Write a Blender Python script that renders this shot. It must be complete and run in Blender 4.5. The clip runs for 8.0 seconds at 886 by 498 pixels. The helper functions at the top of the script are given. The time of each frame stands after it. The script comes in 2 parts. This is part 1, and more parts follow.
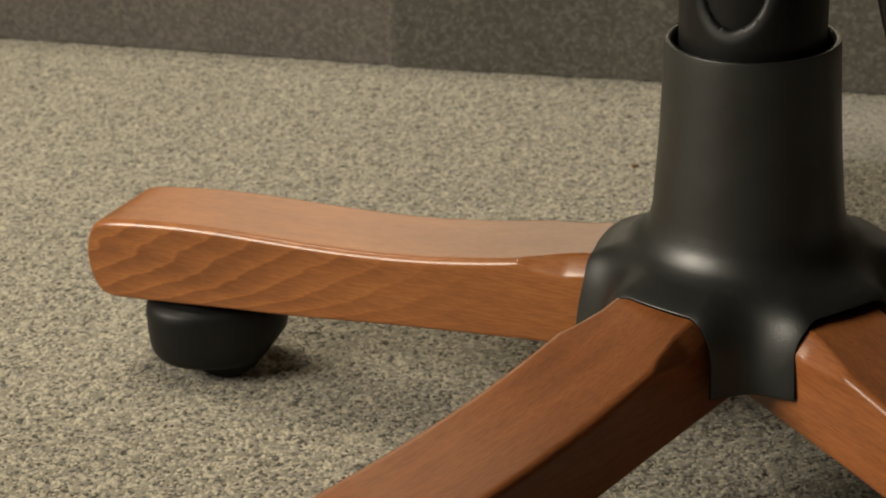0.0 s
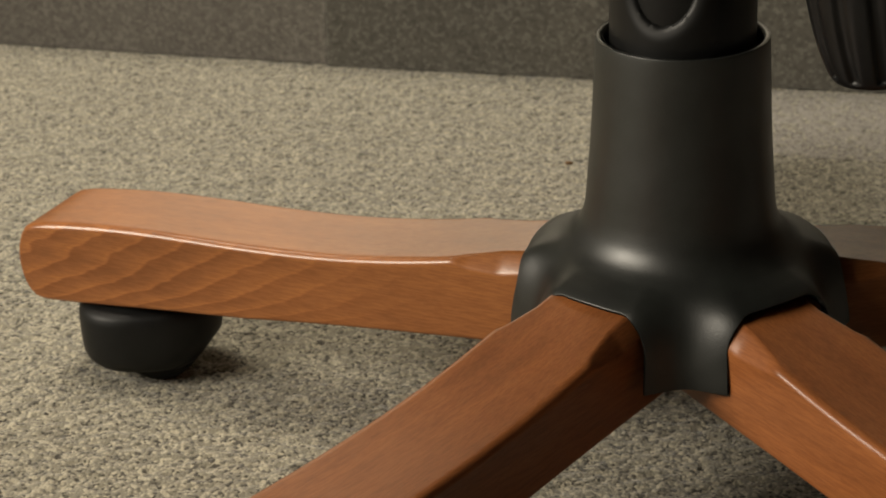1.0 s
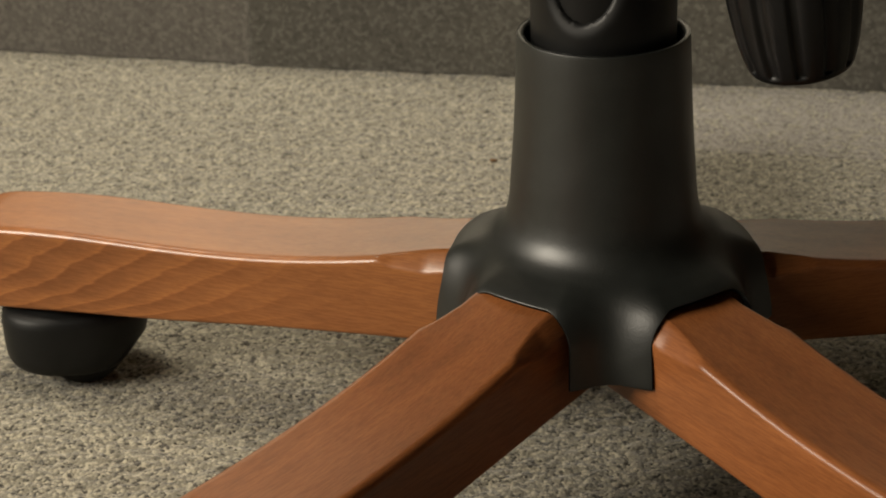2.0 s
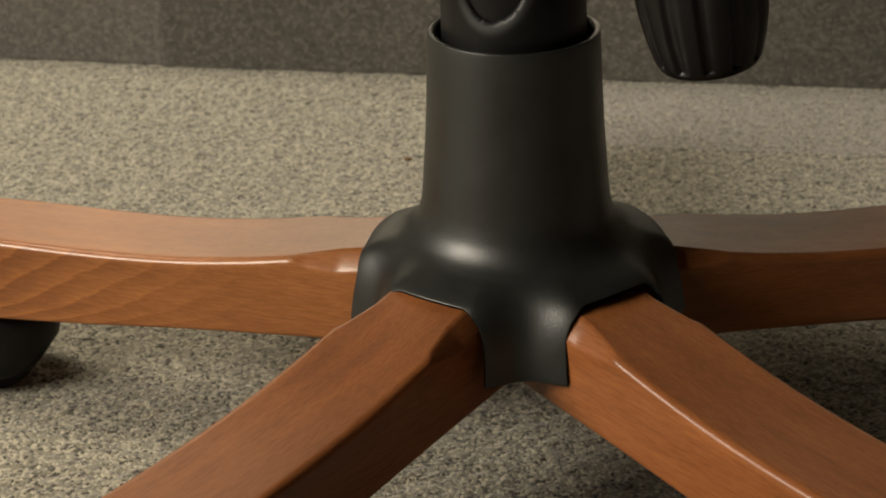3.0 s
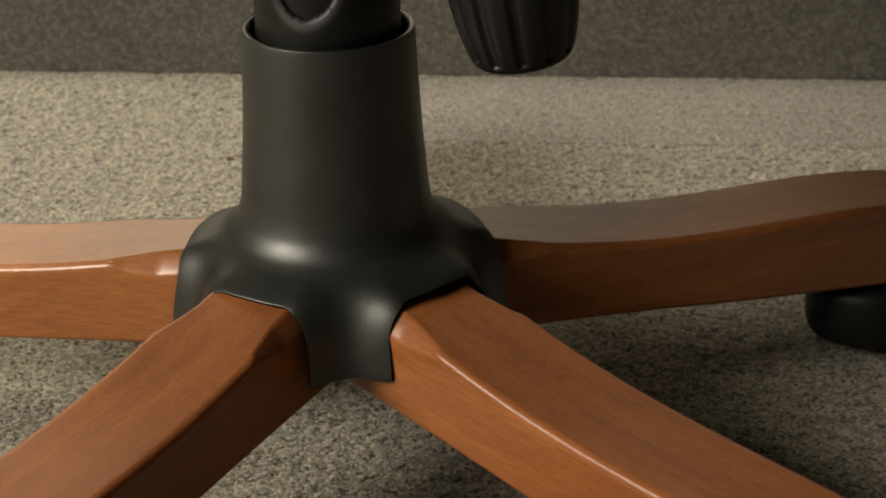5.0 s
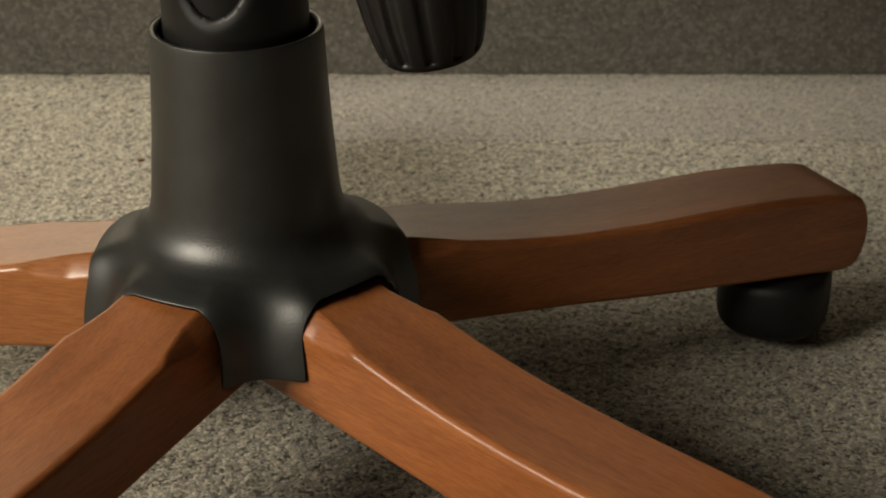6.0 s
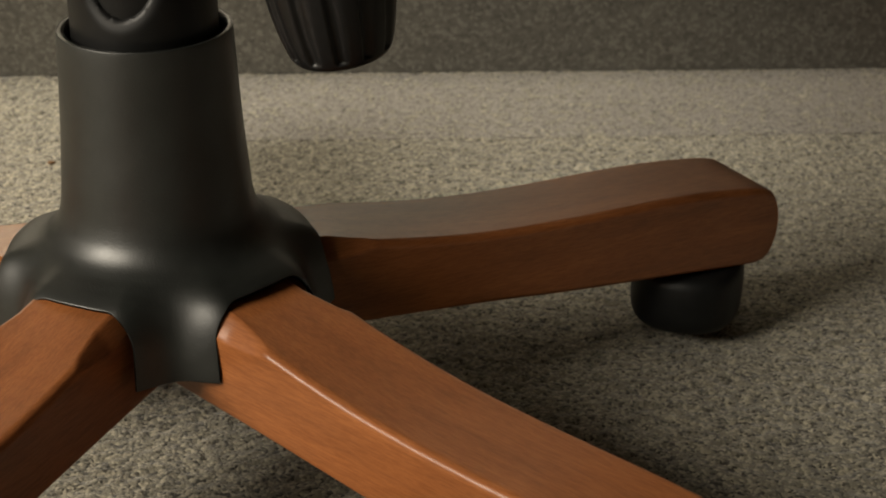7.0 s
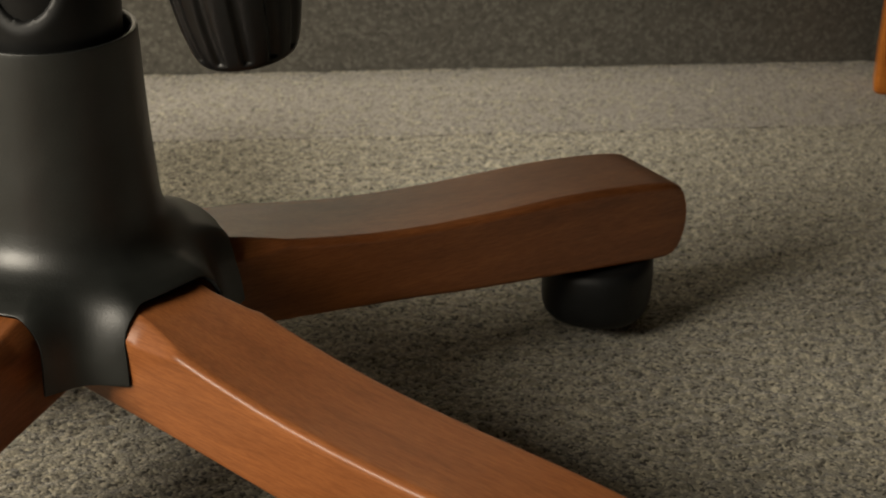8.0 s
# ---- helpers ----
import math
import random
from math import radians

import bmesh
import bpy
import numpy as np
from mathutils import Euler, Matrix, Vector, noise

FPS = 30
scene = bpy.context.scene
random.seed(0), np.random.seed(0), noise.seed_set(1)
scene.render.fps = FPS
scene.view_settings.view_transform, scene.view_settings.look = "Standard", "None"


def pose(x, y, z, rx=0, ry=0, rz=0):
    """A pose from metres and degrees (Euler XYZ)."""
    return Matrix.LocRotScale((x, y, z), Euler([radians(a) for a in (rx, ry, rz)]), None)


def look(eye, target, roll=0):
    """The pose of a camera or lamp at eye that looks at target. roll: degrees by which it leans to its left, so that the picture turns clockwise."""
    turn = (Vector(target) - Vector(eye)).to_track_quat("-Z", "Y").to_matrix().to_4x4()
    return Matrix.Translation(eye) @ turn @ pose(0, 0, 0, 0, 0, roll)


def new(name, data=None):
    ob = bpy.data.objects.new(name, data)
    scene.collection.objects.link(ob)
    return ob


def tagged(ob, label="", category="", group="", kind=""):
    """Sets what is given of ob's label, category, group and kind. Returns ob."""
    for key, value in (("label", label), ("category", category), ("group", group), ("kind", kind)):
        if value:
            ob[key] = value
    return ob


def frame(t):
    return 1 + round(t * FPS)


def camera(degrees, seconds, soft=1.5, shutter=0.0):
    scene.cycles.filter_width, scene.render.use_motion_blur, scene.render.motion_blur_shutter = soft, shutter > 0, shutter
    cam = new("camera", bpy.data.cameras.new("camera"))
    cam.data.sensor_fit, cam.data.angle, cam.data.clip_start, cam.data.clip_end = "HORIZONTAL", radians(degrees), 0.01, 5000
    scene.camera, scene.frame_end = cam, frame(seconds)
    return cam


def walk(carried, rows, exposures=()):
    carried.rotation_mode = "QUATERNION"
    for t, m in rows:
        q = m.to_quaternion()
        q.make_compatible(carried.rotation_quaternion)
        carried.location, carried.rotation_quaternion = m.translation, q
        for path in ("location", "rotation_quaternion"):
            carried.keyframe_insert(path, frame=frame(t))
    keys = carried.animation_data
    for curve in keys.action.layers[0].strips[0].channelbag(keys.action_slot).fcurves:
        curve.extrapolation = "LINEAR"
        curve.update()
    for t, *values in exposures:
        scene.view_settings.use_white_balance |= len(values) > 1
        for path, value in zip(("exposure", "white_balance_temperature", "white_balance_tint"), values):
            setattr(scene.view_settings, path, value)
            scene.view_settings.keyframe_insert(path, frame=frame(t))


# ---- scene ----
cam = camera(27.56, 8.0, soft=1.9)
# seconds, eye x y z, yaw to the left, pitch up, roll
ROWS = [
    (0, -0.0172, -0.6744, 0.4113, 8.839, -24.618, -1.298),
    (0.5, -0.0165, -0.6743, 0.4113, 7.864, -24.658, -1.169),
    (1, -0.0156, -0.6741, 0.4113, 6.673, -24.703, -1.013),
    (1.5, -0.0148, -0.6739, 0.4113, 5.498, -24.745, -0.858),
    (3, -0.0117, -0.6734, 0.4113, 1.371, -24.867, -0.314),
    (3.5, -0.0107, -0.6733, 0.4113, -0.003, -24.900, -0.132),
    (4, -0.0096, -0.6732, 0.4113, -1.460, -24.930, 0.061),
    (4.5, -0.0085, -0.6732, 0.4113, -2.948, -24.955, 0.258),
    (5, -0.0073, -0.6731, 0.4113, -4.484, -24.977, 0.461),
    (6.5, -0.0041, -0.6732, 0.4113, -8.777, -25.008, 1.032),
    (7, -0.0030, -0.6733, 0.4113, -10.204, -25.010, 1.222),
    (7.5, -0.0019, -0.6734, 0.4113, -11.633, -25.007, 1.413),
    (8, -0.0008, -0.6736, 0.4113, -13.167, -24.999, 1.618),
]
walk(cam, [(t, pose(x, y, z, 90 + pitch, 0, yaw) @ pose(0, 0, 0, 0, 0, roll))
           for t, x, y, z, yaw, pitch, roll in ROWS],
     exposures=((0, -0.06), (3, -0.02), (5, 0.10), (6.5, 0.16), (8, 0.20)))

# shallow focus on the near half of the chair base
cam.data.dof.use_dof = True
cam.data.dof.focus_distance, cam.data.dof.aperture_fstop = 0.70, 26.0

# ---- world and light ----
world = bpy.data.worlds.new("sky")
scene.world = world
world.use_nodes = True
wn = world.node_tree.nodes
sky = wn.new("ShaderNodeTexSky")
sky.sky_type, sky.sun_disc = "NISHITA", False
sky.sun_elevation, sky.sun_rotation = radians(38), radians(250)
wn["Background"].inputs[1].default_value = 0.08
world.node_tree.links.new(sky.outputs[0], wn["Background"].inputs[0])


def area_lamp(name, eye, target, wide, high, watts, colour, spread=180):
    data = bpy.data.lights.new(name, "AREA")
    data.shape, data.size, data.size_y, data.energy, data.color = "RECTANGLE", wide, high, watts, colour
    data.spread = radians(spread)
    ob = new(name, data)
    ob.matrix_world = look(eye, target)
    return ob


# key light from the left; its source is unseen, the wall opening added
area_lamp("left_key_light", (-1.38, -0.66, 0.92), (0.32, 0.22, 0.06), 0.84, 0.60, 9.6, (1.0, 0.90, 0.73), 95)
# overhead fill added to brighten the floor at the back left
area_lamp("overhead_fill", (-1.0, 0.66, 2.60), (-0.56, 0.56, 0.0), 1.0, 0.6, 10.5, (1.0, 0.90, 0.73), 62)
# added lamp: brightens the unseen north wall, which the leg tops reflect
area_lamp("north_wall_fill", (-0.40, 1.45, 2.60), (-0.40, 2.6, 0.85), 1.7, 0.3, 24, (1.0, 0.91, 0.74), 62)

# ---- materials ----


def material(name):
    m = bpy.data.materials.new(name)
    m.use_nodes = True
    return m, m.node_tree.nodes, m.node_tree.links, m.node_tree.nodes["Principled BSDF"]


def add_node(nodes, kind, **values):
    n = nodes.new(kind)
    for key, value in values.items():
        n.inputs[key].default_value = value
    return n


def ramp(nodes, stops):
    n = nodes.new("ShaderNodeValToRGB")
    els = n.color_ramp.elements
    while len(els) < len(stops):
        els.new(0.5)
    for el, (at, colour) in zip(els, stops):
        el.position, el.color = at, (*colour, 1.0)
    return n


def mix(nodes, links, kind, factor, a, b):
    n = nodes.new("ShaderNodeMix")
    n.data_type, n.blend_type = "RGBA", kind
    for socket, value in ((n.inputs[0], factor), (n.inputs[6], a), (n.inputs[7], b)):
        if hasattr(value, "is_linked"):
            links.new(value, socket)
        else:
            socket.default_value = value
    return n.outputs[2]


def carpet(name, light, mid, dark, tint, fleck=650.0, relief=0.4):
    """Short looped carpet: flecks of several yarn colours, loops in relief, faint soiling."""
    m, nodes, links, bsdf = material(name)
    co = nodes.new("ShaderNodeTexCoord")
    warp = add_node(nodes, "ShaderNodeTexNoise", Scale=160.0, Detail=2.0)
    links.new(co.outputs["Object"], warp.inputs["Vector"])
    shift = nodes.new("ShaderNodeVectorMath")
    shift.operation = "MULTIPLY_ADD"
    shift.inputs[1].default_value = (0.0016, 0.0016, 0.0016)
    links.new(warp.outputs["Color"], shift.inputs[0])
    links.new(co.outputs["Object"], shift.inputs[2])
    cells = add_node(nodes, "ShaderNodeTexVoronoi", Scale=fleck, Randomness=1.0)
    links.new(shift.outputs[0], cells.inputs["Vector"])
    split = nodes.new("ShaderNodeSeparateColor")
    links.new(cells.outputs["Color"], split.inputs[0])
    yarn = ramp(nodes, [(0.0, dark), (0.12, dark), (0.26, mid), (0.62, mid), (0.84, light), (1.0, light)])
    links.new(split.outputs[0], yarn.inputs[0])
    clump = add_node(nodes, "ShaderNodeTexNoise", Scale=210.0, Detail=3.0, Roughness=0.7)
    links.new(co.outputs["Object"], clump.inputs["Vector"])
    clump_r = ramp(nodes, [(0.32, (0.86, 0.86, 0.86)), (0.68, (1.12, 1.12, 1.12))])
    links.new(clump.outputs[0], clump_r.inputs[0])
    soil = add_node(nodes, "ShaderNodeTexNoise", Scale=5.0, Detail=4.0, Roughness=0.6)
    links.new(co.outputs["Object"], soil.inputs["Vector"])
    soil_r = ramp(nodes, [(0.3, tint), (0.7, (1.0, 1.0, 1.0))])
    links.new(soil.outputs[0], soil_r.inputs[0])
    c = mix(nodes, links, "MULTIPLY", 1.0, yarn.outputs[0], clump_r.outputs[0])
    c = mix(nodes, links, "MULTIPLY", 1.0, c, soil_r.outputs[0])
    links.new(c, bsdf.inputs["Base Color"])
    bsdf.inputs["Roughness"].default_value = 0.95
    bsdf.inputs["Specular IOR Level"].default_value = 0.12
    bsdf.inputs["Sheen Weight"].default_value = 0.3
    height = nodes.new("ShaderNodeMath")
    height.operation = "MULTIPLY_ADD"
    height.inputs[1].default_value = -1.0
    links.new(cells.outputs["Distance"], height.inputs[0])
    links.new(clump.outputs[0], height.inputs[2])
    bump = add_node(nodes, "ShaderNodeBump", Strength=relief, Distance=0.0014)
    links.new(height.outputs[0], bump.inputs["Height"])
    links.new(bump.outputs[0], bsdf.inputs["Normal"])
    return m


def varnished_wood(name, pale, deep, dark, rough, coat, figured=False):
    """Stained beech under satin varnish, its grain running along the local x axis. figured: curved growth rings show on the sides."""
    m, nodes, links, bsdf = material(name)
    co = nodes.new("ShaderNodeTexCoord")
    info = nodes.new("ShaderNodeObjectInfo")
    off = nodes.new("ShaderNodeVectorMath")
    off.operation = "MULTIPLY_ADD"
    off.inputs[1].default_value = (3.0, 5.0, 7.0)
    links.new(info.outputs["Random"], off.inputs[0])
    links.new(co.outputs["Object"], off.inputs[2])

    def stretched(scale):
        n = nodes.new("ShaderNodeMapping")
        n.inputs["Scale"].default_value = scale
        links.new(off.outputs[0], n.inputs["Vector"])
        return n.outputs[0]

    def math_node(kind, a, b=0.0, c=0.0):
        n = nodes.new("ShaderNodeMath")
        n.operation = kind
        for socket, value in zip(n.inputs, (a, b, c)):
            if hasattr(value, "is_linked"):
                links.new(value, socket)
            else:
                socket.default_value = value
        return n.outputs[0]

    def tinted(scale, stops, detail=3.0, roughness=0.6):
        n = add_node(nodes, "ShaderNodeTexNoise", Scale=1.0, Detail=detail, Roughness=roughness)
        links.new(stretched(scale), n.inputs["Vector"])
        r = ramp(nodes, stops)
        links.new(n.outputs[0], r.inputs[0])
        return n.outputs[0], r.outputs[0]

    # long streaks, short dark pores and slow blotches of stain
    slow, streaks = tinted((9.0, 110.0, 110.0), [(0.30, deep), (0.72, pale)])
    pores, pore_c = tinted((120.0, 1300.0, 1300.0), [(0.38, (0.80, 0.76, 0.72)), (0.60, (1.04, 1.04, 1.04))], 4.0, 0.7)
    _, blotch_c = tinted((14.0, 30.0, 30.0), [(0.3, (0.84, 0.80, 0.76)), (0.7, (1.08, 1.06, 1.04))])
    base = streaks
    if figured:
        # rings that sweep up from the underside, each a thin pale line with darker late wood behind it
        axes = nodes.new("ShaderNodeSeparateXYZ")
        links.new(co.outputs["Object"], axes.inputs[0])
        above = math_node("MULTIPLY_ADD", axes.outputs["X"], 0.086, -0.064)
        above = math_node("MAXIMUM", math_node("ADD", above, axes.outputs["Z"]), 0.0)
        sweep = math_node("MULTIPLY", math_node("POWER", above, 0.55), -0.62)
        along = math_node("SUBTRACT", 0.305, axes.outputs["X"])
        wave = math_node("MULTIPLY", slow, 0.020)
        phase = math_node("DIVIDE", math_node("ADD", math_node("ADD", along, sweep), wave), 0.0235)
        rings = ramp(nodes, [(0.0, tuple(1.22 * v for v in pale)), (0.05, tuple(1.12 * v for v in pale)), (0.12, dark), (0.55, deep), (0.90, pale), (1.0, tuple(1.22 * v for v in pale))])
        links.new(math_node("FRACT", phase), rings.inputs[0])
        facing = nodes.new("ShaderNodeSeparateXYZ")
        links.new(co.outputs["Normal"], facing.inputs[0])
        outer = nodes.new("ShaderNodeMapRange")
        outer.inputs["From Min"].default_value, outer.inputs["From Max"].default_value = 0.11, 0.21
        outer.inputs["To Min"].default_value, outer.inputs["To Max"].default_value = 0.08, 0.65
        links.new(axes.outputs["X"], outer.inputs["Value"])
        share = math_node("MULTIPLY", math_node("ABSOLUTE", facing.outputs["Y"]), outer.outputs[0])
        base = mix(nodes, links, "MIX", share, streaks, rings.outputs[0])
    base = mix(nodes, links, "MULTIPLY", 1.0, base, pore_c)
    base = mix(nodes, links, "MULTIPLY", 1.0, base, blotch_c)
    links.new(base, bsdf.inputs["Base Color"])
    bsdf.inputs["Roughness"].default_value = rough
    bsdf.inputs["Specular IOR Level"].default_value = 0.15
    bsdf.inputs["Coat Weight"].default_value = coat
    sheen = nodes.new("ShaderNodeMapRange")
    sheen.inputs["To Min"].default_value, sheen.inputs["To Max"].default_value = 0.15, 0.27
    links.new(slow, sheen.inputs["Value"])
    links.new(sheen.outputs[0], bsdf.inputs["Coat Roughness"])
    bsdf.inputs["Coat IOR"].default_value = 1.56
    bump = add_node(nodes, "ShaderNodeBump", Strength=0.12, Distance=0.0004)
    links.new(pores, bump.inputs["Height"])
    links.new(bump.outputs[0], bsdf.inputs["Normal"])
    return m


def black_plastic(name, value, rough, grain, scuff, gloss=0.5):
    """Moulded black plastic: fine grain, dust and rubbed patches."""
    m, nodes, links, bsdf = material(name)
    co = nodes.new("ShaderNodeTexCoord")
    dust = add_node(nodes, "ShaderNodeTexNoise", Scale=60.0, Detail=6.0, Roughness=0.7)
    links.new(co.outputs["Object"], dust.inputs["Vector"])
    dust_r = ramp(nodes, [(0.35, tuple(0.7 * v for v in value)), (0.75, tuple(1.5 * v for v in value))])
    links.new(dust.outputs[0], dust_r.inputs[0])
    links.new(dust_r.outputs[0], bsdf.inputs["Base Color"])
    rub = add_node(nodes, "ShaderNodeTexNoise", Scale=24.0, Detail=5.0, Roughness=0.65)
    links.new(co.outputs["Object"], rub.inputs["Vector"])
    rub_r = nodes.new("ShaderNodeMapRange")
    rub_r.inputs["To Min"].default_value, rub_r.inputs["To Max"].default_value = rough - scuff, rough + scuff
    links.new(rub.outputs[0], rub_r.inputs["Value"])
    links.new(rub_r.outputs[0], bsdf.inputs["Roughness"])
    bsdf.inputs["Specular IOR Level"].default_value = gloss
    fine = add_node(nodes, "ShaderNodeTexNoise", Scale=1400.0, Detail=2.0)
    links.new(co.outputs["Object"], fine.inputs["Vector"])
    bump = add_node(nodes, "ShaderNodeBump", Strength=grain, Distance=0.0003)
    links.new(fine.outputs[0], bump.inputs["Height"])
    links.new(bump.outputs[0], bsdf.inputs["Normal"])
    return m


def plaster(name, colour):
    m, nodes, links, bsdf = material(name)
    co = nodes.new("ShaderNodeTexCoord")
    n = add_node(nodes, "ShaderNodeTexNoise", Scale=3.0, Detail=8.0, Roughness=0.6)
    links.new(co.outputs["Object"], n.inputs["Vector"])
    r = ramp(nodes, [(0.3, tuple(0.88 * v for v in colour)), (0.7, colour)])
    links.new(n.outputs[0], r.inputs[0])
    links.new(r.outputs[0], bsdf.inputs["Base Color"])
    bsdf.inputs["Roughness"].default_value = 0.85
    return m


LIGHT_CARPET = carpet("light_carpet", (0.370, 0.338, 0.256), (0.200, 0.184, 0.141), (0.052, 0.046, 0.036), (0.90, 0.89, 0.88))
GREYER_TONE = carpet("greyer_tone", (0.285, 0.260, 0.221), (0.210, 0.190, 0.162), (0.085, 0.076, 0.064), (0.88, 0.87, 0.88))
DARK_CARPET = carpet("dark_carpet", (0.160, 0.152, 0.130), (0.113, 0.106, 0.090), (0.092, 0.086, 0.073), (0.80, 0.80, 0.82), 420.0, 0.15)
GREY_CARPET = carpet("grey_carpet", (0.182, 0.169, 0.149), (0.142, 0.131, 0.116), (0.118, 0.108, 0.096), (0.86, 0.85, 0.86), 420.0, 0.15)
WOOD = varnished_wood("cherry_stained_wood", (0.352, 0.128, 0.042), (0.262, 0.096, 0.034), (0.180, 0.058, 0.016), 0.42, 0.58)
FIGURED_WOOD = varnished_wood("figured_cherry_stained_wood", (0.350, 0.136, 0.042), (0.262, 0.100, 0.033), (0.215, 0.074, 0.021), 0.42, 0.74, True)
CRUMB_WOOD = varnished_wood("dry_wood", (0.20, 0.12, 0.065), (0.16, 0.095, 0.05), (0.10, 0.06, 0.03), 0.8, 0.0)
ORANGE_WOOD = varnished_wood("orange_wood", (0.62, 0.22, 0.035), (0.52, 0.17, 0.025), (0.38, 0.11, 0.016), 0.4, 0.3)
HUB_PLASTIC = black_plastic("satin_black_plastic", (0.0092, 0.0104, 0.0091), 0.44, 0.26, 0.14, 0.88)
TUBE_PLASTIC = black_plastic("smooth_black_plastic", (0.0045, 0.0045, 0.0045), 0.45, 0.05, 0.04, 0.35)
FOOT_PLASTIC = black_plastic("matt_black_plastic", (0.005, 0.0054, 0.0056), 0.50, 0.15, 0.08, 0.3)
KNOB_PLASTIC = black_plastic("rubbery_black_plastic", (0.007, 0.007, 0.0075), 0.40, 0.12, 0.08, 0.36)
# tones of the unseen walls: pale to reflect, dark to cut bounced light
BOUNCE_PAINT = plaster("bounce_paint", (0.82, 0.78, 0.70))
LOW_BOUNCE_PAINT = plaster("low_bounce_paint", (0.20, 0.175, 0.14))
CEILING_PAINT = plaster("ceiling_paint", (0.45, 0.43, 0.38))

# ---- mesh helpers ----


def mesh_object(name, verts, faces, mat, parent=None, smooth=True, label="", merge=True):
    me = bpy.data.meshes.new(name)
    me.from_pydata([tuple(v) for v in verts], [], faces)
    bm = bmesh.new()
    bm.from_mesh(me)
    if merge:
        bmesh.ops.remove_doubles(bm, verts=bm.verts, dist=1e-6)
    bmesh.ops.recalc_face_normals(bm, faces=bm.faces)
    bm.to_mesh(me)
    bm.free()
    for f in me.polygons:
        f.use_smooth = smooth
    me.materials.append(mat)
    ob = new(name, me)
    ob.parent = parent
    if label:
        tagged(ob, label)
    return ob


def loft(rings, cap_start=True, cap_end=True, closed=False):
    """Faces over rings of equally many vertices."""
    n, verts, faces = len(rings[0]), [v for ring in rings for v in ring], []
    count = len(rings)
    for i in range(count if closed else count - 1):
        a, b = i * n, (i + 1) % count * n
        for j in range(n):
            k = (j + 1) % n
            faces.append((a + j, a + k, b + k, b + j))
    if cap_start and not closed:
        faces.append(tuple(range(n)))
    if cap_end and not closed:
        faces.append(tuple(range((count - 1) * n, count * n)))
    return verts, faces


def lathe(profile, steps, closed=False):
    rings = [[(r * math.cos(2 * math.pi * j / steps), r * math.sin(2 * math.pi * j / steps), z) for j in range(steps)]
             for r, z in profile]
    return loft(rings, closed=closed)


def blend(table, x):
    """Smooth value at x in a table of (x, value) rows."""
    if x <= table[0][0]:
        return table[0][1]
    for i in range(len(table) - 1):
        (x0, y0), (x1, y1) = table[i], table[i + 1]
        if x <= x1:
            u = (x - x0) / (x1 - x0)
            xa, ya = table[max(i - 1, 0)]
            xb, yb = table[min(i + 2, len(table) - 1)]
            m0 = (y1 - ya) / (x1 - xa) * (x1 - x0)
            m1 = (yb - y0) / (xb - x0) * (x1 - x0)
            u2, u3 = u * u, u * u * u
            return (2 * u3 - 3 * u2 + 1) * y0 + (u3 - 2 * u2 + u) * m0 + (3 * u2 - 2 * u3) * y1 + (u3 - u2) * m1
    return table[-1][1]


def box(x0, x1, y0, y1, z0, z1):
    verts = [(x, y, z) for z in (z0, z1) for y in (y0, y1) for x in (x0, x1)]
    faces = [(0, 2, 3, 1), (4, 5, 7, 6), (0, 1, 5, 4), (2, 6, 7, 3), (0, 4, 6, 2), (1, 3, 7, 5)]
    return verts, faces


def joined(pieces):
    verts, faces = [], []
    for v, f in pieces:
        base = len(verts)
        verts += v
        faces += [tuple(i + base for i in face) for face in f]
    return verts, faces


# ---- room ----
X0, X1, Y0, Y1, TOP = -1.5, 3.0, -2.6, 2.6, 2.7
floor = mesh_object("floor", *box(X0, X1, Y0, Y1, -0.08, -0.0008), LIGHT_CARPET, smooth=False)
tagged(floor, "beige flecked short-pile carpet floor", "floor", kind="structure")
ceiling = mesh_object("ceiling", *box(X0, X1, Y0, Y1, TOP, TOP + 0.1), CEILING_PAINT, smooth=False)
tagged(ceiling, "plain pale painted ceiling", "ceiling", kind="structure")
# unseen walls: the north one acts as reflector, the others absorb
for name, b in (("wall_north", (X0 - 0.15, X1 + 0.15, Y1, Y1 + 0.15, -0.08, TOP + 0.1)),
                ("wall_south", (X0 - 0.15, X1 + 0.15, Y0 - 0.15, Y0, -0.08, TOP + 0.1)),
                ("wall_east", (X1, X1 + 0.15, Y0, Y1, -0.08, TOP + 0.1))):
    tagged(mesh_object(name, *box(*b), BOUNCE_PAINT if name == "wall_north" else LOW_BOUNCE_PAINT, smooth=False), "plain unseen room wall toned to control bounced light", "wall", kind="structure")
# unseen west wall, with an opening added behind the key light
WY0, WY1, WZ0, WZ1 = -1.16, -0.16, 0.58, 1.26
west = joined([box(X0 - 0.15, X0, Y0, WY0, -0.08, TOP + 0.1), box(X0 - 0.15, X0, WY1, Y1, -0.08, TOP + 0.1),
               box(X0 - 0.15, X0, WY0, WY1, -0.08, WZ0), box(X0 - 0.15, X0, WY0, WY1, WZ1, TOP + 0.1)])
tagged(mesh_object("wall_west", *west, LOW_BOUNCE_PAINT, smooth=False), "plain dark unseen wall with an opening added by the key light", "wall", kind="structure")


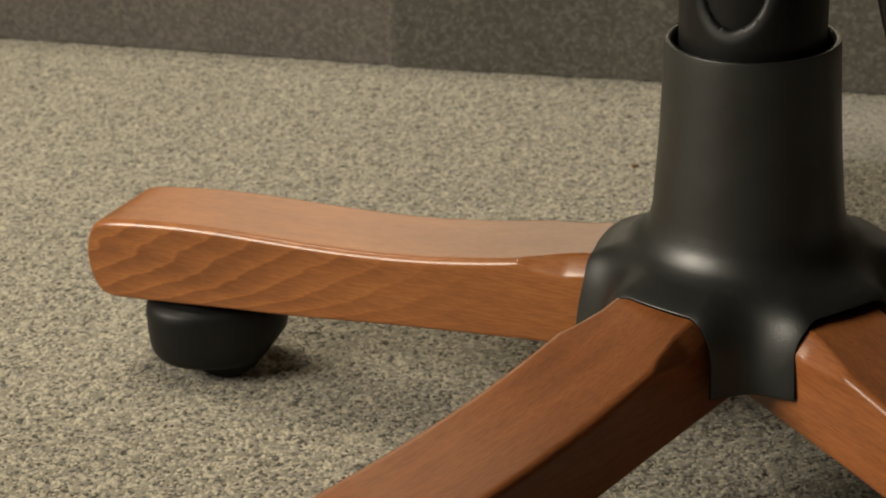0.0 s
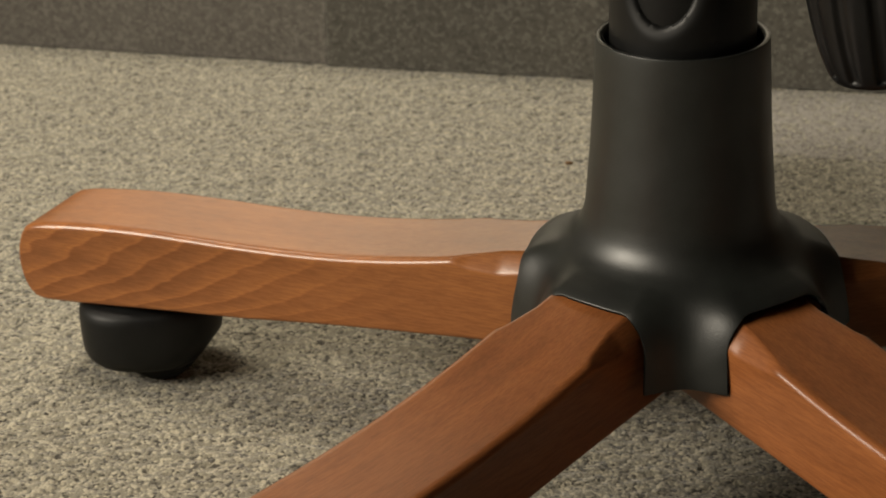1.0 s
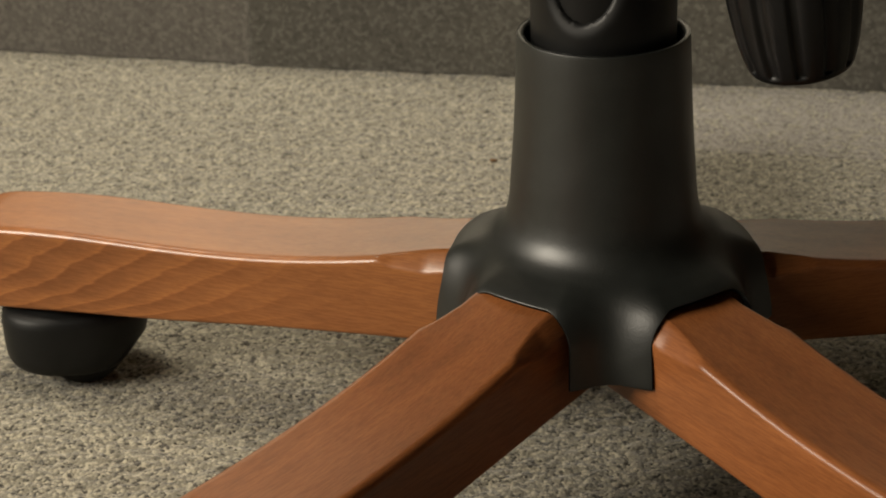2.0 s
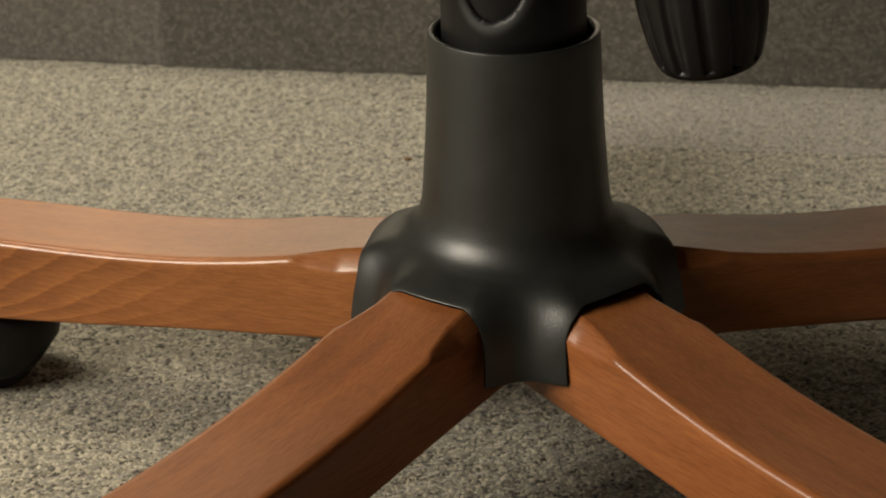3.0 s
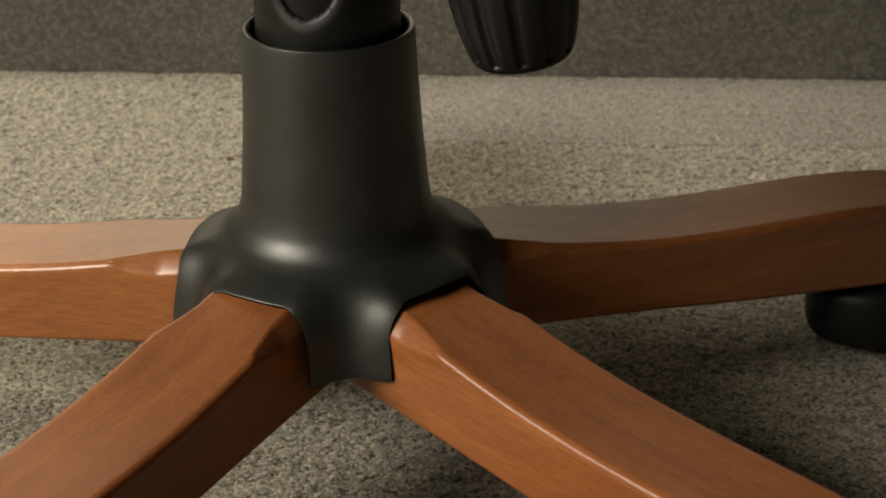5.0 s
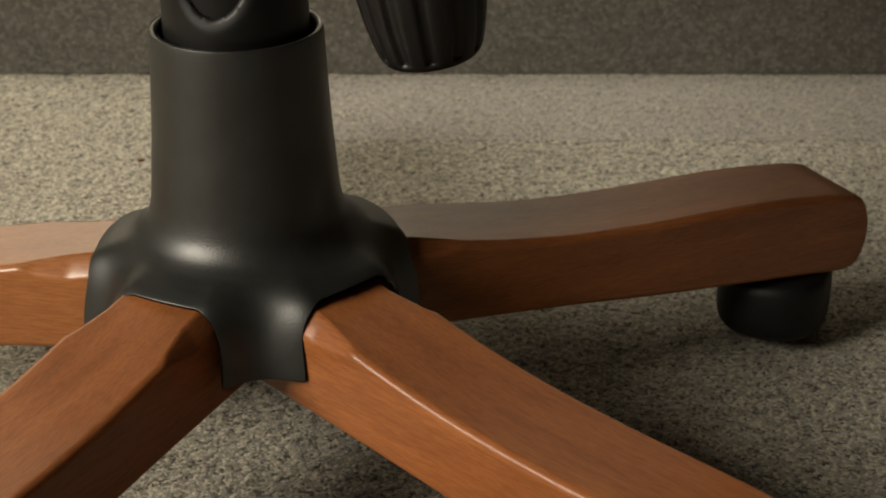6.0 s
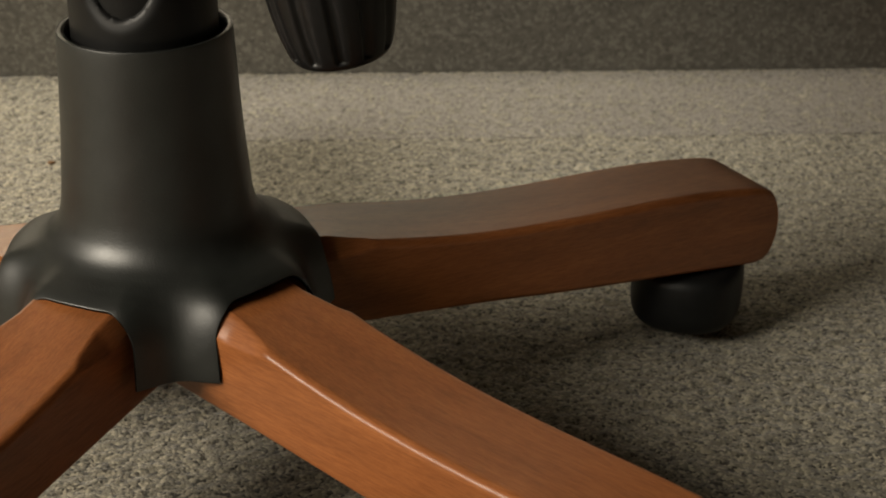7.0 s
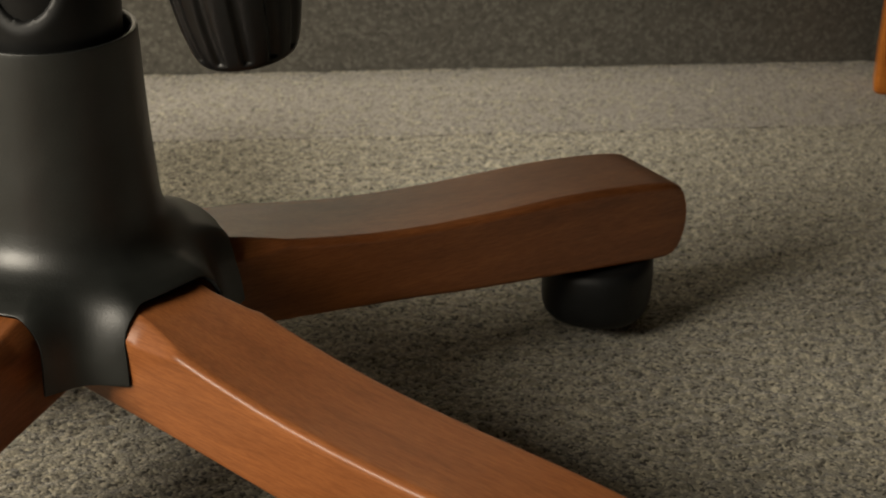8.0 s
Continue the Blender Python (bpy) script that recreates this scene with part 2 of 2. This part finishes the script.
# looped pile standing up from the carpet where the chair stands
def pile_mesh(x0, x1, y0, y1, step, high):
    nx, ny = int((x1 - x0) / step), int((y1 - y0) / step)
    rng = np.random.default_rng(7)
    h = rng.random((ny, nx))
    wide = rng.random((ny, nx))

    def soften(a, times):
        for _ in range(times):
            a = (a + np.roll(a, 1, 0) + np.roll(a, -1, 0)) / 3
            a = (a + np.roll(a, 1, 1) + np.roll(a, -1, 1)) / 3
        return a

    h, wide = soften(h, 1), soften(wide, 5)
    h = (h - h.mean()) / h.std() + 0.25 * (wide - wide.mean()) / wide.std()
    h = np.clip(h, -1.8, 1.2)
    z = (h + 1.8) / 3.0 * high - high
    xs, ys = np.meshgrid(x0 + step * np.arange(nx), y0 + step * np.arange(ny))
    jitter = rng.uniform(-0.3, 0.3, (2, ny, nx)) * step
    co = np.stack([xs + jitter[0], ys + jitter[1], z], -1).reshape(-1, 3)
    idx = np.arange(nx * ny).reshape(ny, nx)
    quads = np.stack([idx[:-1, :-1], idx[:-1, 1:], idx[1:, 1:], idx[1:, :-1]], -1).reshape(-1, 4)
    me = bpy.data.meshes.new("carpet_pile")
    me.vertices.add(len(co))
    me.vertices.foreach_set("co", co.ravel())
    me.loops.add(quads.size)
    me.loops.foreach_set("vertex_index", quads.ravel())
    me.polygons.add(len(quads))
    me.polygons.foreach_set("loop_start", np.arange(0, quads.size, 4))
    me.polygons.foreach_set("use_smooth", np.ones(len(quads), bool))
    me.update(calc_edges=True)
    me.materials.append(LIGHT_CARPET)
    return me


pile = new("carpet_pile", pile_mesh(-0.62, 0.66, -0.27, 0.56, 0.0014, 0.0013))
pile.parent = floor
tagged(pile, "beige looped carpet pile with dark flecks", kind="stuff")
floor.location.z = -0.0010
pile.location.z = 0.0010

# low podium behind the chair, its riser faced with dark carpet panels
podium = mesh_object("podium", *box(X0, X1, 0.045, 1.2, 0.0, 0.148), DARK_CARPET, smooth=False)
podium.matrix_basis = pose(-0.23, 0.520, 0, 0, 0, -4.9)
tagged(podium, "low podium faced with dark grey carpet panels", "podium", kind="structure")


def carpet_panel(width, deep, high, soft=0.0008):
    """Upright panel with its face towards -y and softened edges."""
    def ring(y, g):
        return [(g, y, g), (width - g, y, g), (width - g, y, high - g), (g, y, high - g)]
    return loft([ring(0.046, 0.0), ring(-deep + soft, 0.0), ring(-deep, soft)])


# along the riser: start, setback, width, thickness, turn, lighter pile or not
for start, back, wide, deep, turn, pale in ((-1.27, 0.036, 0.45, 0.004, -2.2, False), (-0.82, 0.0310, 0.5, 0.004, -2.2, True), (-0.3195, 0.0122, 0.3166, 0.0045, -2.2, True),
                                            (-0.003, 0.0, 0.9, 0.0075, 0.0, False), (0.898, 0.0, 0.6, 0.0070, 0.2, False)):
    panel = mesh_object("carpet_panel", *carpet_panel(wide, deep, 0.146), GREY_CARPET if pale else DARK_CARPET, podium, smooth=False,
                        label="worn mid grey carpet panel" if pale else "dark grey carpet panel")
    panel.matrix_basis = pose(start, back, 0, 0, 0, turn)

# thin sheet in a greyer tone over the floor along the riser
strip = mesh_object("carpet_strip", *box(0.0, 1.6, -0.125, -0.008, 0.0, 0.0007), GREYER_TONE, floor, smooth=False, label="thin band of greyer beige tone on the floor")
strip.matrix_basis = pose(-0.02, 0.498, 0, 0, 0, -4.9)

# ---- office chair base ----
PSI = 1.7
chair = new("office_chair")
tagged(chair, "office chair with five cherry-stained wooden legs and black hub", "chair")

TOP_LINE = [(0.03, 0.103), (0.060, 0.0990), (0.0700, 0.0972), (0.087, 0.0941), (0.110, 0.0900), (0.135, 0.0866), (0.160, 0.0845),
            (0.190, 0.0833), (0.215, 0.0830), (0.238, 0.0826), (0.261, 0.0814), (0.285, 0.0790), (0.300, 0.0767)]
BOTTOM_LINE = [(0.03, 0.0605), (0.0754, 0.0576), (0.1066, 0.0552), (0.1472, 0.0517), (0.190, 0.0472), (0.234, 0.0436), (0.281, 0.0395), (0.2965, 0.0386)]
HALF = 0.0241


def leg_section(r, zb, zt, half, top_r, top_drop, low_r, facet=0.0):
    """Ring round the leg: upper edges eased by top_r across and top_drop down, lower edges by low_r."""
    ring, rim = [], 0.0009
    for sy, sz, a, b in ((1, 1, top_r, top_drop), (-1, 1, top_r, top_drop), (-1, -1, low_r, low_r), (1, -1, low_r, low_r)):
        cy, cz = sy * (half - a), (zt - b) if sz > 0 else (zb + b)
        corner = []
        for k in range(7):
            ang = math.pi / 2 * k / 6
            u, v = math.cos(ang), math.sin(ang)
            if sz > 0:
                u, v = u + facet * (1 - k / 6 - u), v + facet * (k / 6 - v)
            corner.append((r, cy + sy * a * u, cz + sz * b * v))
        # a narrow margin on the flat faces keeps their shading flat
        corner = [(r, sy * half, cz - sz * rim)] + corner + [(r, cy - sy * rim, zt if sz > 0 else zb)]
        ring += corner if sy * sz > 0 else corner[::-1]
    return ring


def leg_mesh():
    rings = []
    stations = [0.032 + 0.002 * i for i in range(36)] + [0.104 + 0.004 * i for i in range(48)]
    for r in stations:
        root = max(0.0, min(1.0, (0.0880 - r) / 0.020))
        rounding = 0.0034 + 0.0038 * root
        rings.append(leg_section(r, blend(BOTTOM_LINE, r), blend(TOP_LINE, r), HALF, rounding, rounding * (1 + 0.15 * root), 0.0022, min(1.0, 4.0 * root) * 0.85))
    for r, zb, zt, e in ((0.2955, 0.0386, 0.0772, 0.003), (0.2995, 0.0394, 0.0762, 0.003), (0.3025, 0.0417, 0.0744, 0.003),
                         (0.3045, 0.0452, 0.0715, 0.003), (0.3060, 0.0500, 0.0670, 0.003), (0.3066, 0.0545, 0.0625, 0.0025)):
        rings.append(leg_section(r, zb, zt, HALF - 0.0003 - 0.06 * max(0, r - 0.299), e, e, 0.0022))
    return loft(rings)


leg_v, leg_f = leg_mesh()
LEG_TURN = (0.0, 0.0, 1.1, 0.0, 0.0)  # slack of each leg in the hub
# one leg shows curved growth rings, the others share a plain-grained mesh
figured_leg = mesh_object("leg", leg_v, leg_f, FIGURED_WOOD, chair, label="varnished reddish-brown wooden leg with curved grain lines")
plain_leg = mesh_object("leg", leg_v, leg_f, WOOD, chair)
legs = [figured_leg, plain_leg]
for _ in range(3):
    leg = new("leg", plain_leg.data)
    leg.parent = chair
    legs.append(leg)
for i, leg in enumerate(legs):
    leg.matrix_basis = pose(0, 0, 0, 0, 0, 162 + PSI + 72 * i + LEG_TURN[i])
    if i:
        tagged(leg, "plain varnished reddish-brown wooden leg with rounded end")

# hub cover: dome with a raised collar, cut by five arches over the legs
COLLAR = [(0.0312, 0.1930), (0.0320, 0.1940), (0.0331, 0.1940), (0.0337, 0.1928), (0.0343, 0.180), (0.0350, 0.165), (0.0359, 0.150), (0.0369, 0.138)]
OVER_LEG = COLLAR + [(0.0375, 0.1300), (0.0383, 0.1232), (0.0401, 0.1168), (0.0434, 0.1118), (0.0480, 0.1084), (0.0530, 0.1062), (0.0578, 0.1042),
                     (0.0622, 0.1016), (0.0660, 0.0974), (0.0690, 0.0912), (0.0708, 0.0830), (0.0719, 0.0740), (0.0724, 0.0600)]
BETWEEN = COLLAR + [(0.0375, 0.1300), (0.0383, 0.1231), (0.0402, 0.1166), (0.0436, 0.1113), (0.0480, 0.1072), (0.0522, 0.1034), (0.0558, 0.0988),
                    (0.0584, 0.0932), (0.0603, 0.0870), (0.0615, 0.0806), (0.0623, 0.0742), (0.0628, 0.0690), (0.0630, 0.0600)]
ARCH_HALF, ARCH_TOP, SKIRT, HUB_TURN = 0.0264, 0.1022, 0.0718, 0.3


def resample(profile, n):
    pts = [Vector((r, z)) for r, z in profile]
    cum = [0.0]
    for a, b in zip(pts, pts[1:]):
        cum.append(cum[-1] + (b - a).length)
    rt, zt = [(c, q.x) for c, q in zip(cum, pts)], [(c, q.y) for c, q in zip(cum, pts)]
    return [(blend(rt, cum[-1] * i / (n - 1)), blend(zt, cum[-1] * i / (n - 1))) for i in range(n)]


def paired(profile, n):
    """n points down a profile, spaced by its row numbers, so that two profiles of as many rows correspond."""
    rt, zt = [(i, q[0]) for i, q in enumerate(profile)], [(i, q[1]) for i, q in enumerate(profile)]
    return [(blend(rt, (len(profile) - 1) * i / (n - 1)), blend(zt, (len(profile) - 1) * i / (n - 1))) for i in range(n)]


FINE = 240
OVER_FINE, BETWEEN_FINE = paired(OVER_LEG, FINE), paired(BETWEEN, FINE)


def arch_height(s):
    """Lower edge of the cover at the distance s across a leg's axis."""
    edge = abs(s)
    corner = 0.0130
    if edge >= ARCH_HALF:
        return SKIRT
    flat = ARCH_TOP - 0.0015 * (edge / ARCH_HALF) ** 2
    if edge <= ARCH_HALF - corner:
        return flat
    u = (edge - (ARCH_HALF - corner)) / corner
    return flat - corner * 1.25 * (1 - math.sqrt(max(0.0, 1 - u * u)))


def ease(u):
    u = min(1.0, max(0.0, u))
    return u * u * (3 - 2 * u)


def hub_point(at, rel):
    """Radius and height of the cover, at steps down its profile and the angle rel from the nearest leg: full over the legs, hollow between them."""
    i0 = min(max(int(at), 0), FINE - 2)
    q = at - i0
    w = ease((abs(rel) - radians(16)) / radians(20))
    return [(1 - w) * (a0 * (1 - q) + a1 * q) + w * (b0 * (1 - q) + b1 * q)
            for a0, a1, b0, b1 in zip(OVER_FINE[i0], OVER_FINE[i0 + 1], BETWEEN_FINE[i0], BETWEEN_FINE[i0 + 1])]


def hub_mesh():
    """Outer skin, cut edge and inner skin of the cover, column by column round it, each cut off at the arch or skirt."""
    spread = [i * 0.6 for i in range(-60, 60)]
    spread += [sg * (20.5 + 0.1 * d) for sg in (-1, 1) for d in range(41)]
    last, thick = FINE - 1, 0.0017

    def place(at, rel):
        r, z = hub_point(at, rel)
        return Vector((r * math.cos(rel), r * math.sin(rel), z))

    columns = []
    for rel in sorted(set(spread)):
        rad, stop = radians(rel), 110.0
        while stop < last:
            r, z = hub_point(stop, rad)
            if z <= arch_height(r * math.sin(rad)):
                break
            stop += 0.125
        marks = [2.0 * i for i in range(last // 2 + 1) if 2.0 * i < stop - 2.2] + [stop - 1.6, stop - 1.2, stop - 0.8, stop - 0.4, stop]
        column = []
        for at in marks:
            down = (place(at + 0.6, rad) - place(max(at - 0.6, 0), rad)).normalized()
            nor = down.cross(place(at, rad + 0.004) - place(at, rad - 0.004)).normalized()
            lip = ease((at - stop + 0.9) / 0.9)
            p = place(at, rad) - nor * 0.0004 * lip
            column.append((p, (nor + down * 0.8 * lip).normalized(), nor, down))
        columns.append(column)
    verts, normals, skins = [], [], []
    for k in range(5):
        m = Matrix.Rotation(radians(162 + PSI + HUB_TURN + 72 * k), 3, "Z")

        def put(p, nor):
            verts.append(tuple(m @ p))
            normals.append(tuple(m @ nor))
            return len(verts) - 1

        for column in columns:
            outer = [put(p, shade) for p, shade, nor, down in column]
            inner = [put(p - nor * thick if p.z < 0.13 else Vector((p.x, p.y, 0)).normalized() * 0.0308 + Vector((0, 0, p.z - 0.0003)), -nor)
                     for p, shade, nor, down in column]
            p, shade, nor, down = column[-1]
            skins.append((outer, inner, [put(p, (down + 0.3 * nor).normalized()), put(p - nor * thick, down)]))
    faces = []
    for c in range(len(skins)):
        here, there = skins[c], skins[(c + 1) % len(skins)]
        for side in (0, 1):
            a, b = here[side], there[side]
            low = min(len(a), len(b)) - 1
            faces += [(a[i], a[i + 1], b[i + 1], b[i]) for i in range(low)]
            faces += [(a[i], a[i + 1], b[-1]) for i in range(low, len(a) - 1)]
            faces += [(a[-1], b[i + 1], b[i]) for i in range(low, len(b) - 1)]
        faces.append((here[2][0], here[2][1], there[2][1], there[2][0]))
        faces.append((here[0][0], there[0][0], there[1][0], here[1][0]))
    return verts, faces, normals


hub_v, hub_f, hub_n = hub_mesh()
hub = mesh_object("hub_cover", hub_v, hub_f, HUB_PLASTIC, chair, label="satin black plastic hub cover with collar and five arches", merge=False)
hub.data.normals_split_custom_set_from_vertices(hub_n)
# the column leans a little
LEANING = pose(0.0047, 0, 0, 0, -1.35, 0)
hub.matrix_basis = LEANING

# steel-hard core inside the cover, on which the legs meet
core = mesh_object("hub_core", *lathe([(0.001, 0.062), (0.034, 0.062), (0.034, 0.104), (0.0295, 0.112), (0.001, 0.112)], 48), FOOT_PLASTIC, chair)
core.matrix_basis = LEANING


# gas lift tube with a deep rounded recess pressed into its side
def tube_mesh():
    rows, steps, thick = 140, 180, 0.0024
    rings = []
    for i in range(rows):
        z, ring = 0.112 + 0.166 * i / (rows - 1), []
        for j in range(steps):
            a = 2 * math.pi * j / steps
            u = ((a - radians(252) + math.pi) % (2 * math.pi) - math.pi) / 0.60
            d = math.hypot(u, (z - 0.2235) / 0.0225)
            r = 0.0283 - 0.0030 * ease((1.10 - d) / 0.45) - 0.0200 * ease((0.84 - d) / 0.12)
            ring.append((r * math.cos(a), r * math.sin(a), z))
        rings.append(ring)
    rings += [[(x * 0.90, y * 0.90, z) for x, y, z in ring] for ring in (rings[-1], rings[0])]
    return loft(rings, closed=True)


tube = mesh_object("gas_lift_tube", *tube_mesh(), TUBE_PLASTIC, chair, label="smooth black gas lift tube with a deep recess")
tube.data.set_sharp_from_angle(angle=radians(50))
tube.matrix_basis = LEANING


# tension knob on its spindle under the seat plate
def knob_mesh():
    profile = [(0.0005, 0.0), (0.0120, 0.0002), (0.0166, 0.0010), (0.0180, 0.0026), (0.0193, 0.006), (0.0212, 0.014), (0.0226, 0.023),
               (0.0235, 0.033), (0.0238, 0.043), (0.0234, 0.053), (0.0220, 0.060), (0.0180, 0.063), (0.0005, 0.0632)]
    steps, rings = 240, []
    for r, z in resample(profile, 150):
        ring = []
        for j in range(steps):
            a = 2 * math.pi * j / steps
            phase = (12 * j / steps) % 1.0
            groove = 1 / (1 + math.exp(-(phase - 0.30) / 0.025)) - 1 / (1 + math.exp(-(phase - 0.62) / 0.06))
            depth = 0.0017 * min(1.0, max(0.0, (z - 0.0036) / 0.0007)) * min(1.0, max(0.0, (0.060 - z) / 0.004))
            q = max(1.035 * r - depth * groove, 0.0003)
            ring.append((q * math.cos(a), q * math.sin(a), z))
        rings.append(ring)
    return loft(rings)


KNOB_AT = pose(0.0704, -0.052, 0.1969, 0, -10, 10)
knob = mesh_object("tension_knob", *knob_mesh(), KNOB_PLASTIC, chair, label="ribbed black tension knob")
knob.matrix_basis = KNOB_AT
spindle = mesh_object("spindle", *lathe([(0.006, 0.060), (0.006, 0.092)], 24), FOOT_PLASTIC, knob)


def rounded_block(rows, corner=0.25, steps=40):
    """Loft of rounded rectangles: height, half width, half depth, centre y."""
    rings = []
    for z, hx, hy, cy in rows:
        ring = []
        for k in range(steps):
            a = 2 * math.pi * k / steps
            c, d = math.cos(a), math.sin(a)
            ring.append((hx * math.copysign(abs(c) ** corner, c), cy + hy * math.copysign(abs(d) ** corner, d), z))
        rings.append(ring)
    return loft(rings)


plate = mesh_object("seat_mechanism", *rounded_block(((0.276, 0.045, 0.06, -0.01), (0.284, 0.085, 0.085, -0.01), (0.32, 0.095, 0.095, -0.01), (0.412, 0.13, 0.13, 0.0))),
                    TUBE_PLASTIC, chair, label="black steel mechanism under the seat")
# seat out of view, added to shade the floor beneath from overhead light
seat = mesh_object("seat", *rounded_block(((0.410, 0.215, 0.205, 0.02), (0.416, 0.235, 0.225, 0.02), (0.45, 0.25, 0.24, 0.02), (0.485, 0.245, 0.235, 0.02), (0.50, 0.215, 0.205, 0.02))),
                   FOOT_PLASTIC, chair, label="plain black seat")


# low hooded casters under the leg ends
def hood_mesh():
    rings = []
    for z, back, front, wide in ((0.0470, 0.0150, 0.0150, 0.0150), (0.0392, 0.0152, 0.0152, 0.0152), (0.0390, 0.0270, 0.0285, 0.0225), (0.0380, 0.0305, 0.0318, 0.0250),
                                 (0.0362, 0.0322, 0.0334, 0.0262), (0.0330, 0.0330, 0.0342, 0.0268), (0.0270, 0.0330, 0.0344, 0.0270), (0.0225, 0.0329, 0.0335, 0.0270),
                                 (0.0185, 0.0327, 0.0305, 0.0269), (0.0145, 0.0322, 0.0275, 0.0266), (0.0115, 0.0308, 0.0252, 0.0256), (0.0092, 0.0285, 0.0232, 0.0240),
                                 (0.0080, 0.0255, 0.0208, 0.0215), (0.0077, 0.0180, 0.0150, 0.0150)):
        ring = []
        for j in range(56):
            a = 2 * math.pi * j / 56
            c, s = math.cos(a), math.sin(a)
            reach = front if c > 0 else back
            e = 0.84
            ring.append((reach * math.copysign(abs(c) ** e, c), wide * math.copysign(abs(s) ** e, s), z))
        rings.append(ring)
    return loft(rings)


def wheel_mesh():
    v, f = lathe([(0.003, -0.0075), (0.0165, -0.0075), (0.0188, -0.0062), (0.0195, -0.0030), (0.0195, 0.0030), (0.0188, 0.0062), (0.0165, 0.0075), (0.003, 0.0075)], 48)
    turn = Matrix.Rotation(radians(90), 3, "X")
    return [tuple(turn @ Vector(q)) for q in v], f


hood_v, hood_f = hood_mesh()
wheel_v, wheel_f = wheel_mesh()
hood_data = wheel_data = None
# distance from the hub and swivel of each caster
for i, (reach, swivel) in enumerate(((0.2530, 12), (0.25, 60), (0.25, 140), (0.2730, 66), (0.25, 200))):
    a = radians(162 + PSI + 72 * i)
    if hood_data is None:
        hood = mesh_object("caster", hood_v, hood_f, FOOT_PLASTIC, chair, label="low black plastic hooded caster")
        hood_data = hood.data
    else:
        hood = new("caster", hood_data)
        hood.parent = chair
        tagged(hood, "low black plastic hooded caster")
    hood.matrix_basis = pose(reach * math.cos(a), reach * math.sin(a), 0, 0, 0, swivel)
    for side in (-1, 1):
        if wheel_data is None:
            wheel = mesh_object("wheel", wheel_v, wheel_f, FOOT_PLASTIC, hood)
            wheel_data = wheel.data
        else:
            wheel = new("wheel", wheel_data)
            wheel.parent = hood
        wheel.matrix_basis = pose(0.004, side * 0.0095, 0.0195)


# ---- orange wooden furniture leg standing on the carpet ----
def tapered_leg():
    rings = []
    for z, half, shift in ((0.0, 0.0150, 0.0), (0.002, 0.0160, 0.0), (0.15, 0.0180, 0.004), (0.30, 0.0200, 0.008), (0.42, 0.0220, 0.012)):
        e = 0.004
        ring = []
        for sx, sy in ((1, 1), (-1, 1), (-1, -1), (1, -1)):
            for k in range(4):
                ang = math.pi / 2 * (k / 3) + math.atan2(sy, sx) - math.pi / 4
                ring.append((shift + sx * (half - e) + e * math.cos(ang), sy * (half - e) + e * math.sin(ang), z))
        rings.append(ring)
    return loft(rings)


far_leg = mesh_object("furniture_leg", *tapered_leg(), ORANGE_WOOD, smooth=False)
far_leg.matrix_basis = pose(0.5603, 0.3874, 0, 0, 0, -24)
tagged(far_leg, "bright orange varnished wooden furniture leg on the carpet", "furniture leg")


# ---- crumb lying on the carpet ----
crumb_v, crumb_f = lathe([(0.0002, -0.0009), (0.0011, -0.0006), (0.0014, 0.0), (0.0010, 0.0007), (0.0002, 0.0009)], 10)
crumb = mesh_object("crumb", [(x * 1.9, y, z) for x, y, z in crumb_v], crumb_f, CRUMB_WOOD)
crumb.matrix_basis = pose(-0.057, 0.342, 0.0008, 0, 6, 12)
tagged(crumb, "small brown wood crumb lying on the carpet", "crumb")
